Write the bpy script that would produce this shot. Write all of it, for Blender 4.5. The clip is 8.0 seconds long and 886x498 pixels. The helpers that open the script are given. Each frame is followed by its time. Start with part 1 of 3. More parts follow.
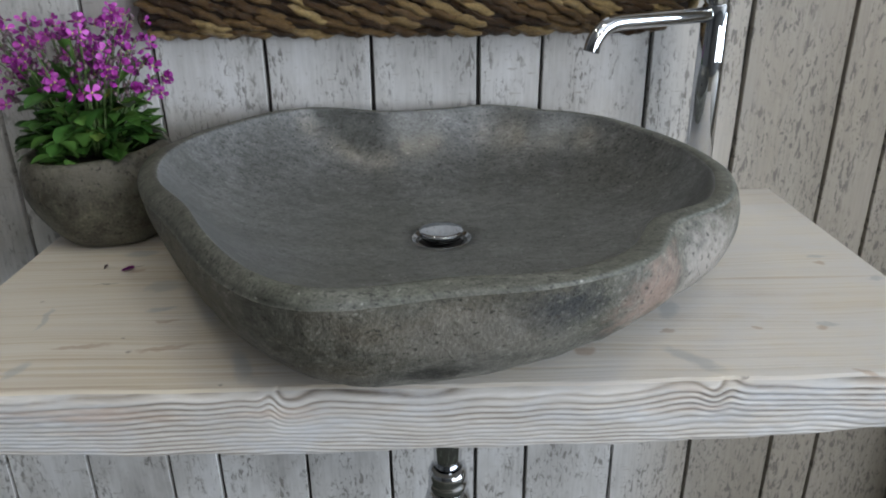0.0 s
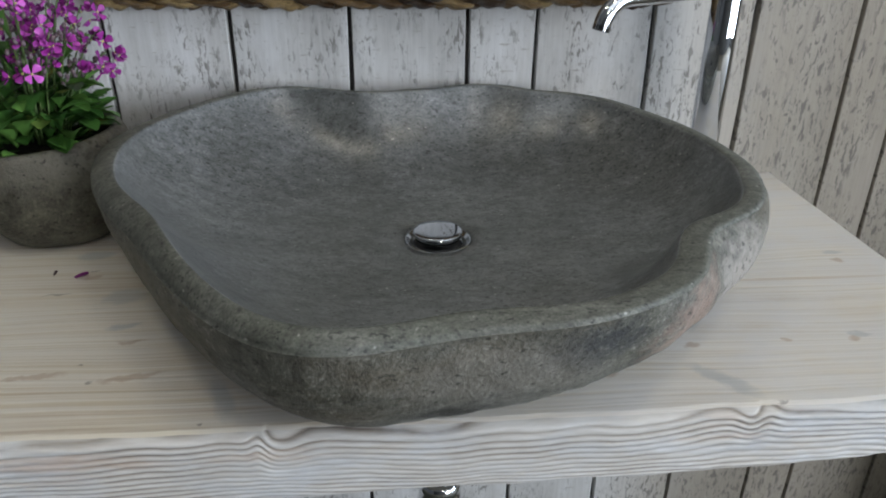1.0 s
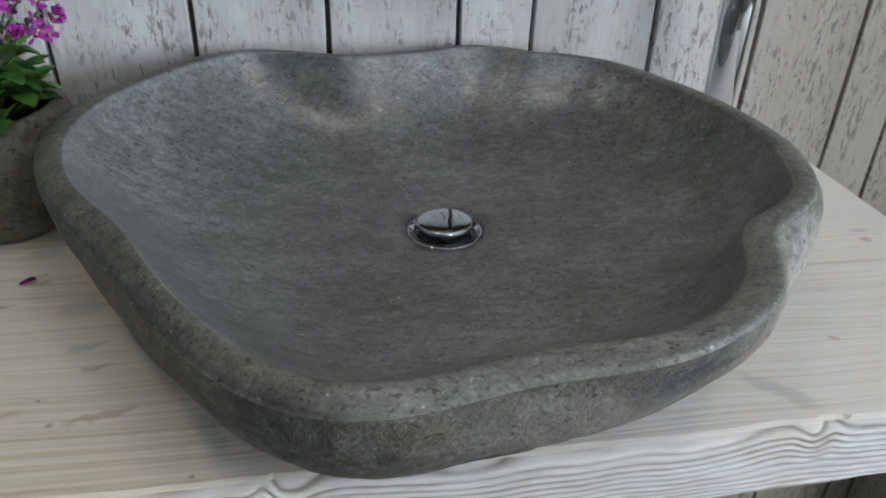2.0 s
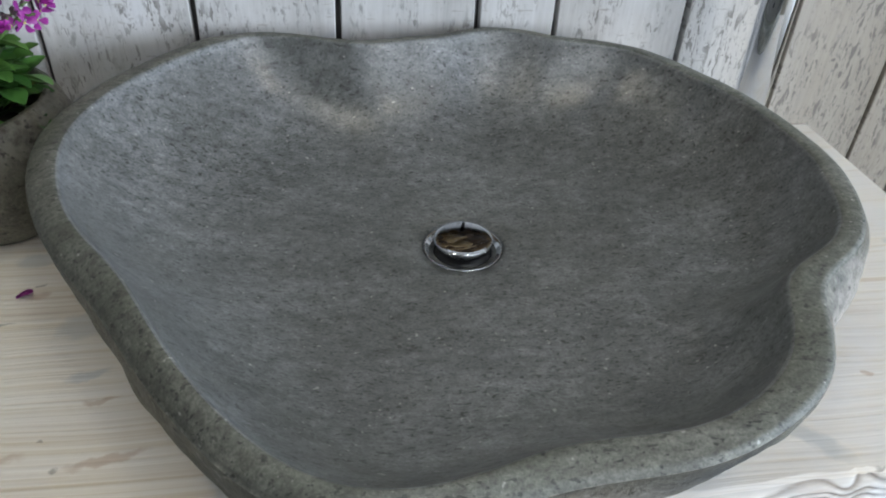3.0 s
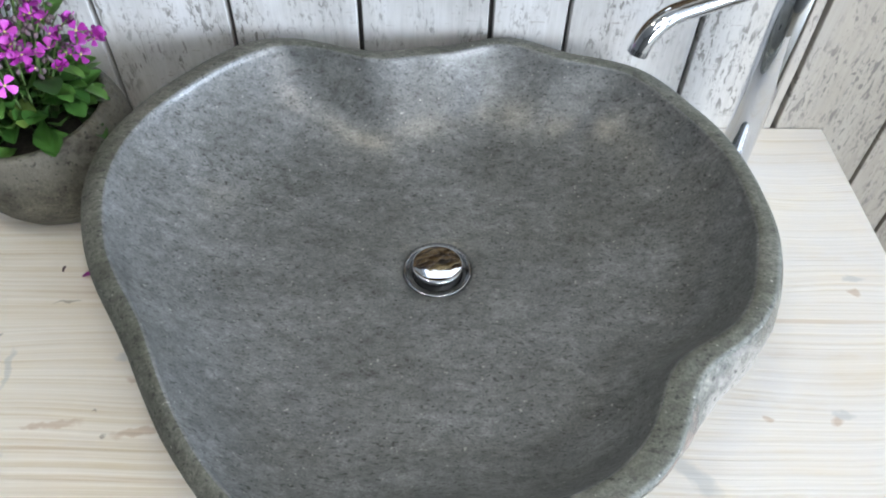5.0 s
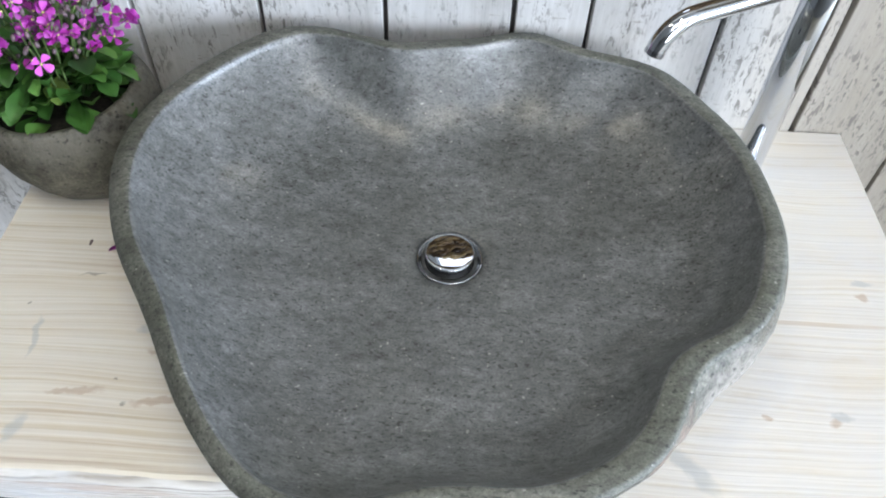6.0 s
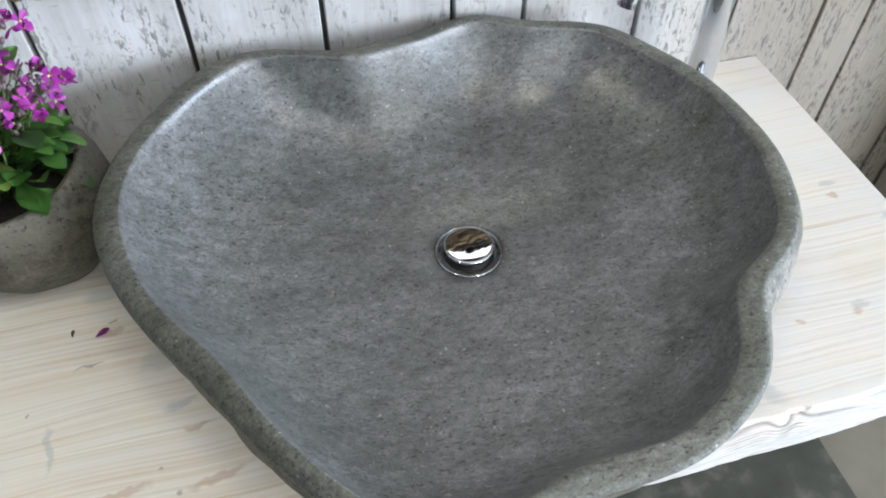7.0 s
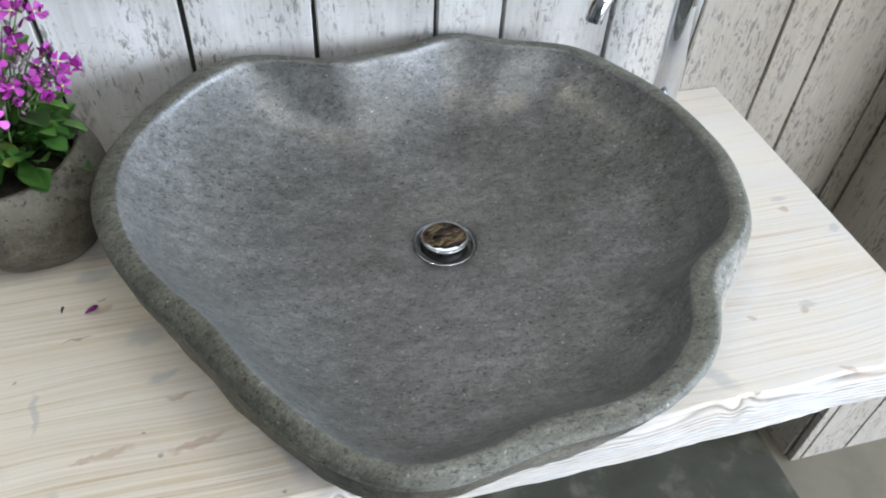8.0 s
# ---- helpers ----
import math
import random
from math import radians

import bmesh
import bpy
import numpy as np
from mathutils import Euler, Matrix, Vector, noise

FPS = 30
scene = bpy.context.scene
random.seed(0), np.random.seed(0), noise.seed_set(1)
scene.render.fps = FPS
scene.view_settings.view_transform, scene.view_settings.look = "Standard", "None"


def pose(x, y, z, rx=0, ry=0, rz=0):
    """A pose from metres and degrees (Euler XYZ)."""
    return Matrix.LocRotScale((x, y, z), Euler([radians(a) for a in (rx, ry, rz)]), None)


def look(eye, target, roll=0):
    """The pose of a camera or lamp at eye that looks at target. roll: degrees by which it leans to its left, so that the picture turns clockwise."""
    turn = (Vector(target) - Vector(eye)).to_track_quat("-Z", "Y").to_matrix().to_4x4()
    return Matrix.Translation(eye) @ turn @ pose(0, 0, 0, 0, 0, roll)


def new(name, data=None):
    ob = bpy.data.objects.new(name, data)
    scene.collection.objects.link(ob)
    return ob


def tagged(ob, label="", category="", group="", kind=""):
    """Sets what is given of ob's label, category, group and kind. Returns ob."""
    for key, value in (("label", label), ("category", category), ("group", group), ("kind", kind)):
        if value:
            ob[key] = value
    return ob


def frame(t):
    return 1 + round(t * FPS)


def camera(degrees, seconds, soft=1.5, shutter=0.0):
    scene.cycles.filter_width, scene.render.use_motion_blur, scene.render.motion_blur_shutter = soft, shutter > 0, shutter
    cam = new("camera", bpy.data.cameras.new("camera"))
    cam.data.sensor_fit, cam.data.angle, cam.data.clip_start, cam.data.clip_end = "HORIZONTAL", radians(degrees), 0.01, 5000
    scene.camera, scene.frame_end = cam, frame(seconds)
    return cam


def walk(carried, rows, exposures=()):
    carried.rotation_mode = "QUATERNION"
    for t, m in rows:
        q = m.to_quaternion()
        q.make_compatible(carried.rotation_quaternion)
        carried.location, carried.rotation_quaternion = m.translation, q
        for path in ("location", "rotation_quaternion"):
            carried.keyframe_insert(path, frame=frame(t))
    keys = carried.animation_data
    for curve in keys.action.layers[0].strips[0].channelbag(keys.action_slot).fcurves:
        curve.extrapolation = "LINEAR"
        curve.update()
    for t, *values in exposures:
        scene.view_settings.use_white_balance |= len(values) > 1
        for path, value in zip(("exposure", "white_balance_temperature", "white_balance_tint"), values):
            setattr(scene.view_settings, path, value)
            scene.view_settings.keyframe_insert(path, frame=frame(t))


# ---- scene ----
cam = camera(62.0, 8.0, soft=2.0)
PATH = [
    (0, (-0.010, -1.006, 1.196), (0.027, 1.347, 0.186), -0.7),
    (0.5, (-0.028, -0.961, 1.198), (0.086, 1.366, 0.138), -0.0),
    (1, (-0.050, -0.916, 1.205), (0.145, 1.367, 0.064), 0.5),
    (1.5, (-0.072, -0.868, 1.208), (0.221, 1.363, -0.011), 1.2),
    (2, (-0.096, -0.815, 1.205), (0.282, 1.350, -0.107), 1.7),
    (2.2, (-0.109, -0.796, 1.216), (0.297, 1.344, -0.129), 2.8),
    (3.3, (-0.091, -0.731, 1.260), (0.234, 1.208, -0.379), 2.7),
    (3.5, (-0.076, -0.724, 1.269), (0.180, 1.158, -0.447), 3.0),
    (4, (-0.045, -0.707, 1.324), (0.023, 1.126, -0.463), 1.7),
    (4.5, (-0.014, -0.717, 1.391), (0.069, 1.051, -0.458), 2.8),
    (4.7, (-0.009, -0.714, 1.423), (0.061, 0.989, -0.486), 2.2),
    (6, (0.004, -0.728, 1.454), (-0.035, 0.915, -0.508), 1.9),
    (6.5, (-0.046, -0.719, 1.446), (0.101, 0.897, -0.532), 1.7),
    (7, (-0.140, -0.709, 1.434), (0.280, 0.902, -0.511), -0.1),
    (7.5, (-0.155, -0.731, 1.436), (0.323, 0.929, -0.454), 1.5),
    (8, (-0.159, -0.782, 1.426), (0.372, 0.940, -0.393), 3.4),
]
EXPOSURES = [(0, -0.32, 6500, 12), (2.0, -0.22, 6320, 11), (4, 0.53, 6200, 11), (6, 0.66, 6200, 12), (8, 0.58, 6280, 12)]
walk(cam, [(t, look(eye, target, roll)) for t, eye, target, roll in PATH], EXPOSURES)

# ---- light ----
ROOM_L, ROOM_R, ROOM_B, CEIL = -3.0, 6.2, -4.6, 3.3     # room limits; the boarded wall stands at y = 0
world = bpy.data.worlds.new("world")
scene.world = world
world.use_nodes = True
world.node_tree.nodes["Background"].inputs[0].default_value = (0.75, 0.85, 1.0, 1)
world.node_tree.nodes["Background"].inputs[1].default_value = 0.4


def area_lamp(name, eye, target, w, h, power, colour):
    lamp = bpy.data.lights.new(name, "AREA")
    lamp.shape, lamp.size, lamp.size_y, lamp.energy, lamp.color = "RECTANGLE", w, h, power, colour
    ob = new(name, lamp)
    ob.matrix_world = look(eye, target)
    return ob


# daylight in the shop window behind the camera, in the window of the side wall and in the skylight
WIN_B = (1.9, 5.1, 0.7, 2.6)
WIN_R = (-4.3, -1.6, 0.5, 2.8)
area_lamp("window_daylight", (3.5, ROOM_B + 0.05, 1.65), (3.5, 0, 1.65), 3.1, 1.8, 200, (0.90, 0.95, 1.0))
area_lamp("side_daylight", (ROOM_R - 0.05, -2.95, 1.65), (0, -2.95, 1.65), 2.6, 2.25, 400, (0.74, 0.86, 1.0))
SKYLIGHT = (-0.2, 2.8, -3.0, -1.25)
area_lamp("skylight_daylight", (1.3, -2.125, CEIL + 0.05), (1.3, -2.1251, 0), 2.9, 1.65, 21, (0.90, 0.95, 1.0))
LAMPS = [(0.55, -1.05), (0.59, -3.2), (1.9, -3.2), (-0.85, -0.55)]


# ---- materials ----
def nodes_of(name):
    m = bpy.data.materials.new(name)
    m.use_nodes = True
    return m, m.node_tree.nodes, m.node_tree.links, m.node_tree.nodes["Principled BSDF"]


def put(links, socket, value):
    if isinstance(value, bpy.types.NodeSocket):
        links.new(value, socket)
    else:
        socket.default_value = value


def noise_node(n, l, vec, scale, detail=4, rough=0.55, dist=0.0):
    k = n.new("ShaderNodeTexNoise")
    k.inputs["Scale"].default_value, k.inputs["Detail"].default_value = scale, detail
    k.inputs["Roughness"].default_value, k.inputs["Distortion"].default_value = rough, dist
    l.new(vec, k.inputs["Vector"])
    return k.outputs["Fac"]


def ramp(n, l, fac, *stops):
    k = n.new("ShaderNodeValToRGB")
    e = k.color_ramp.elements
    while len(e) < len(stops):
        e.new(0.5)
    for item, (p, c) in zip(e, stops):
        item.position = p
        item.color = (*c, 1) if isinstance(c, tuple) else (c, c, c, 1)
    l.new(fac, k.inputs[0])
    return k.outputs[0]


def mix(n, l, fac, a, b, mode="MIX"):
    k = n.new("ShaderNodeMix")
    k.data_type, k.blend_type = "RGBA", mode
    put(l, k.inputs[0], fac)
    for i, v in ((6, a), (7, b)):
        put(l, k.inputs[i], (*v, 1) if isinstance(v, tuple) else v)
    return k.outputs[2]


def calc(n, l, op, a, b=0.0):
    k = n.new("ShaderNodeMath")
    k.operation = op
    put(l, k.inputs[0], a)
    put(l, k.inputs[1], b)
    return k.outputs[0]


def scaled(n, l, vec, sx, sy, sz, rot=(0, 0, 0), loc=(0, 0, 0)):
    k = n.new("ShaderNodeMapping")
    k.inputs["Scale"].default_value = (sx, sy, sz)
    k.inputs["Rotation"].default_value = rot
    k.inputs["Location"].default_value = loc
    l.new(vec, k.inputs["Vector"])
    return k.outputs[0]


def coords(n):
    return n.new("ShaderNodeTexCoord").outputs["Object"]


def bump(n, l, bsdf, height, strength, distance):
    k = n.new("ShaderNodeBump")
    k.inputs["Strength"].default_value, k.inputs["Distance"].default_value = strength, distance
    l.new(height, k.inputs["Height"])
    l.new(k.outputs[0], bsdf.inputs["Normal"])


def plain(name, colour, rough=0.6, metal=0.0, vary=0.12, scale=30):
    m, n, l, b = nodes_of(name)
    f = noise_node(n, l, coords(n), scale)
    l.new(ramp(n, l, f, (0.3, tuple(c * (1 - vary) for c in colour)), (0.7, tuple(min(1, c * (1 + vary)) for c in colour))), b.inputs["Base Color"])
    b.inputs["Roughness"].default_value, b.inputs["Metallic"].default_value = rough, metal
    return m


def honed_stone(name, low, mid, high, rough, gloss):
    m, n, l, b = nodes_of(name)
    v = coords(n)
    cloud = noise_node(n, l, scaled(n, l, v, 1, 1.5, 1.3, (0, 0, 0.2)), 11, 6, 0.62, 0.3)
    mottle = noise_node(n, l, scaled(n, l, v, 1, 1.9, 1.4, (0, 0, 0.15)), 40, 5, 0.68, 0.4)
    streak = noise_node(n, l, scaled(n, l, v, 105, 165, 140, (0, 0, 0.12)), 1.0, 5, 0.72, 0.3)
    grain = noise_node(n, l, v, 480, 3, 0.8)
    c = ramp(n, l, cloud, (0.3, low), (0.5, mid), (0.7, high))
    c = mix(n, l, 0.7, c, ramp(n, l, mottle, (0.25, 0.24), (0.5, 0.5), (0.75, 0.72)), "OVERLAY")
    c = mix(n, l, 0.75, c, ramp(n, l, streak, (0.3, 0.24), (0.5, 0.5), (0.7, 0.76)), "OVERLAY")
    c = mix(n, l, 0.5, c, ramp(n, l, grain, (0.30, 0.14), (0.70, 0.86)), "OVERLAY")
    where = ramp(n, l, mottle, (0.40, 1.0), (0.62, 0.55))
    dark = ramp(n, l, noise_node(n, l, scaled(n, l, v, 1, 1.7, 1.4, (0, 0, 0.15)), 220, 2, 0.5), (0.34, 1.0), (0.40, 0.0))
    c = mix(n, l, calc(n, l, "MULTIPLY", calc(n, l, "MULTIPLY", dark, where), 0.9), c, (0.026, 0.029, 0.026))
    light = ramp(n, l, noise_node(n, l, v, 250, 1, 0.4), (0.73, 0.0), (0.79, 1.0))
    c = mix(n, l, calc(n, l, "MULTIPLY", light, 0.65), c, (0.48, 0.48, 0.45))
    l.new(c, b.inputs["Base Color"])
    l.new(ramp(n, l, cloud, (0.3, rough - 0.04), (0.7, rough + 0.06)), b.inputs["Roughness"])
    b.inputs["Specular IOR Level"].default_value = gloss
    bump(n, l, b, mix(n, l, 0.4, grain, streak), 0.14, 0.0006)
    return m


def stain_or_light(n, l, v, colour, place, size, tone, much):
    """A ragged blot of tone at a place on the stone, real marks and painted light."""
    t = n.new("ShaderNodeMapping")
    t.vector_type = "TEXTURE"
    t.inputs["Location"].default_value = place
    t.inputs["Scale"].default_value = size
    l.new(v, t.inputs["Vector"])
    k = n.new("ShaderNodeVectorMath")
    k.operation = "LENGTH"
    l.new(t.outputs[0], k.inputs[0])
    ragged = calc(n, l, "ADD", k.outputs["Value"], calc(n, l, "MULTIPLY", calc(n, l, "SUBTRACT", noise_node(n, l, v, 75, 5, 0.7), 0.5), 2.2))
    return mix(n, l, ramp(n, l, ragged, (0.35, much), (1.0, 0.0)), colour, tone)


def river_stone(name, tint, light_tint, stains_or_light=(), spotty=1.0):
    m, n, l, b = nodes_of(name)
    v = coords(n)
    cloud = noise_node(n, l, v, 13, 6, 0.62, 0.5)
    blotch = noise_node(n, l, scaled(n, l, v, 1, 1, 1, (0.4, 0.2, 0.1), (3, 1, 2)), 30, 7, 0.75, 0.6)
    grain = noise_node(n, l, v, 330, 3, 0.7)
    c = ramp(n, l, cloud, (0.3, tint), (0.5, tuple((p + q) / 2 for p, q in zip(tint, light_tint))), (0.74, light_tint))
    c = mix(n, l, 0.95, c, ramp(n, l, blotch, (0.3, 0.18), (0.48, 0.46), (0.7, 0.82)), "OVERLAY")
    crust = ramp(n, l, noise_node(n, l, v, 120, 4, 0.7), (0.56, 0.0), (0.66, 0.32))
    c = mix(n, l, calc(n, l, "MULTIPLY", crust, ramp(n, l, cloud, (0.38, 0.15), (0.56, 1.0))), c, tuple(min(1.0, q * 1.6) for q in light_tint))
    rust = ramp(n, l, noise_node(n, l, scaled(n, l, v, 1, 1, 1.5, (0, 0, 0), (7, 2, 5)), 9, 5, 0.6), (0.50, 0.0), (0.68, 0.35))
    c = mix(n, l, rust, c, (0.120, 0.088, 0.052))
    spot = ramp(n, l, noise_node(n, l, scaled(n, l, v, 1, 1, 1.4, (0, 0, 0), (1, 6, 3)), 24, 4, 0.6), (0.30, 0.75), (0.40, 0.0))
    c = mix(n, l, calc(n, l, "MULTIPLY", spot, spotty), c, (0.03, 0.03, 0.028))
    c = mix(n, l, 0.6, c, ramp(n, l, grain, (0.3, 0.22), (0.7, 0.78)), "OVERLAY")
    for place, size, tone, much in stains_or_light:
        c = stain_or_light(n, l, v, c, place, size, tone, much)
    fleck = ramp(n, l, noise_node(n, l, v, 210, 3, 0.65), (0.58, 0.0), (0.66, 0.55))
    c = mix(n, l, calc(n, l, "MULTIPLY", fleck, ramp(n, l, blotch, (0.42, 0.1), (0.58, 1.0))), c, tuple(min(1.0, q * 2.0) for q in light_tint))
    pit = ramp(n, l, noise_node(n, l, scaled(n, l, v, 1, 1, 1.2, (0, 0, 0), (4, 4, 1)), 160, 3, 0.6), (0.33, 0.8), (0.40, 0.0))
    c = mix(n, l, pit, c, tuple(q * 0.4 for q in tint))
    l.new(c, b.inputs["Base Color"])
    b.inputs["Roughness"].default_value = 0.55
    bump(n, l, b, mix(n, l, 0.5, grain, blotch), 0.8, 0.003)
    return m


def knots(n, l, v, colour, spots, tone):
    bent = n.new("ShaderNodeVectorMath")
    bent.operation = "MULTIPLY_ADD"
    wobble = n.new("ShaderNodeTexNoise")
    wobble.inputs["Scale"].default_value, wobble.inputs["Detail"].default_value = 70, 4
    l.new(v, wobble.inputs["Vector"])
    l.new(wobble.outputs["Color"], bent.inputs[0])
    bent.inputs[1].default_value = (0.016, 0.016, 0)
    shifted = n.new("ShaderNodeVectorMath")
    shifted.operation = "SUBTRACT"
    l.new(v, shifted.inputs[0])
    shifted.inputs[1].default_value = (0.008, 0.008, 0)
    l.new(shifted.outputs[0], bent.inputs[2])
    v = bent.outputs[0]
    for x, y, rx, ry, turn in spots:
        k = n.new("ShaderNodeVectorMath")
        k.operation = "LENGTH"
        t = n.new("ShaderNodeMapping")
        t.vector_type = "TEXTURE"
        t.inputs["Location"].default_value = (x, y, 0)
        t.inputs["Rotation"].default_value = (0, 0, turn)
        t.inputs["Scale"].default_value = (rx, ry, 10)
        l.new(v, t.inputs["Vector"])
        l.new(t.outputs[0], k.inputs[0])
        colour = mix(n, l, ramp(n, l, k.outputs["Value"], (0.0, 0.55), (0.55, 0.5), (1.0, 0.0)), colour, tone)
    return colour


def pine_top():
    m, n, l, b = nodes_of("whitewashed_pine_top")
    v = coords(n)
    wob = noise_node(n, l, scaled(n, l, v, 2.2, 5, 1), 1.0, 2)
    shift = n.new("ShaderNodeVectorMath")
    shift.operation = "MULTIPLY_ADD"
    l.new(wob, shift.inputs[0])
    shift.inputs[1].default_value = (0, 0.05, 0)
    l.new(v, shift.inputs[2])
    w = shift.outputs[0]
    lines = noise_node(n, l, scaled(n, l, w, 2.2, 260, 1), 1.0, 2, 0.5)
    broad = noise_node(n, l, scaled(n, l, w, 1.6, 24, 1), 1.0, 3, 0.6)
    wash = noise_node(n, l, scaled(n, l, v, 9, 16, 1), 1.0, 5, 0.65)
    c = ramp(n, l, broad, (0.3, (0.62, 0.53, 0.40)), (0.5, (0.74, 0.67, 0.56)), (0.7, (0.79, 0.74, 0.65)))
    c = mix(n, l, 0.9, c, ramp(n, l, lines, (0.34, 0.25), (0.44, 0.48), (0.62, 0.60)), "OVERLAY")
    side = n.new("ShaderNodeSeparateXYZ")
    l.new(v, side.inputs[0])
    thick = ramp(n, l, calc(n, l, "ADD", side.outputs[0], calc(n, l, "MULTIPLY", wash, 0.3)), (0.0, 0.45), (0.42, 1.0))   # more wash on one end, with the cool daylight there put into it
    c = mix(n, l, calc(n, l, "MULTIPLY", ramp(n, l, wash, (0.34, 0.35), (0.60, 0.92)), thick), c, (0.72, 0.705, 0.695))
    streak = ramp(n, l, noise_node(n, l, scaled(n, l, w, 2.4, 62, 1, (0, 0, 0), (5, 3, 0)), 1.0, 3, 0.6), (0.62, 0.0), (0.72, 0.38))
    c = mix(n, l, streak, c, (0.50, 0.37, 0.25))
    c = knots(n, l, v, c, [(-0.178, -0.450, 0.011, 0.034, 0.35), (-0.374, -0.450, 0.008, 0.018, -0.3), (-0.298, -0.286, 0.024, 0.018, 0.1),
                           (0.222, -0.362, 0.012, 0.024, -0.3), (0.216, -0.454, 0.010, 0.036, 0.75), (0.430, -0.241, 0.013, 0.005, 0),
                           (-0.355, -0.197, 0.022, 0.011, 0.2), (0.465, -0.300, 0.012, 0.006, 0.2), (-0.394, -0.355, 0.004, 0.030, 0.1),
                           (-0.284, -0.340, 0.018, 0.006, 0.2), (0.362, -0.398, 0.012, 0.005, 0)], (0.42, 0.45, 0.465))
    c = knots(n, l, v, c, [(0.356, -0.404, 0.008, 0.004, 0.1), (0.424, -0.259, 0.007, 0.005, 0.3), (0.125, -0.437, 0.010, 0.008, 0.2),
                           (0.355, -0.480, 0.012, 0.004, -0.4), (-0.342, -0.247, 0.010, 0.006, 0.2), (-0.256, -0.418, 0.030, 0.005, 0.2),
                           (-0.335, -0.412, 0.030, 0.004, 0.1), (0.208, -0.404, 0.008, 0.004, 0), (0.295, -0.403, 0.006, 0.004, 0), (-0.270, -0.366, 0.016, 0.003, 0.2)], (0.42, 0.28, 0.18))
    c = knots(n, l, v, c, [(-0.364, -0.280, 0.014, 0.002, 0.25), (-0.302, -0.399, 0.0025, 0.002, 0), (-0.286, -0.423, 0.0030, 0.003, 0), (-0.414, -0.319, 0.0025, 0.002, 0),
                           (-0.345, -0.232, 0.005, 0.002, 0.5), (0.250, -0.485, 0.006, 0.002, 0.3), (-0.190, -0.480, 0.002, 0.002, 0)], (0.10, 0.08, 0.06))
    l.new(c, b.inputs["Base Color"])
    b.inputs["Roughness"].default_value = 0.55
    bump(n, l, b, mix(n, l, 0.2, lines, wash), 0.7, 0.0012)
    return m


def pine_front():
    m, n, l, b = nodes_of("whitewashed_pine_edge")
    v = coords(n)
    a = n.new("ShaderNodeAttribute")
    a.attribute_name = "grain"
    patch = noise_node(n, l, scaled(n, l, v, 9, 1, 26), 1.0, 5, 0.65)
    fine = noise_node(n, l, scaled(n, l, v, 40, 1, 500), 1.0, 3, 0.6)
    # dark year rings; the shade inside the grooves is put into this colour too
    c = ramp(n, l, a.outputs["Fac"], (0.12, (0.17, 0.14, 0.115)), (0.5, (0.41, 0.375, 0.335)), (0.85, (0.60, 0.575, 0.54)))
    c = mix(n, l, ramp(n, l, patch, (0.48, 0.0), (0.70, 0.7)), c, (0.56, 0.59, 0.63))
    warm = ramp(n, l, noise_node(n, l, scaled(n, l, v, 6, 1, 60, (0, 0, 0), (4, 0, 2)), 1.0, 3), (0.54, 0.0), (0.70, 0.6))
    c = mix(n, l, warm, c, (0.47, 0.34, 0.25))
    c = mix(n, l, 0.35, c, ramp(n, l, fine, (0.3, 0.3), (0.7, 0.68)), "OVERLAY")
    l.new(c, b.inputs["Base Color"])
    b.inputs["Roughness"].default_value = 0.65
    bump(n, l, b, fine, 0.25, 0.0008)
    return m


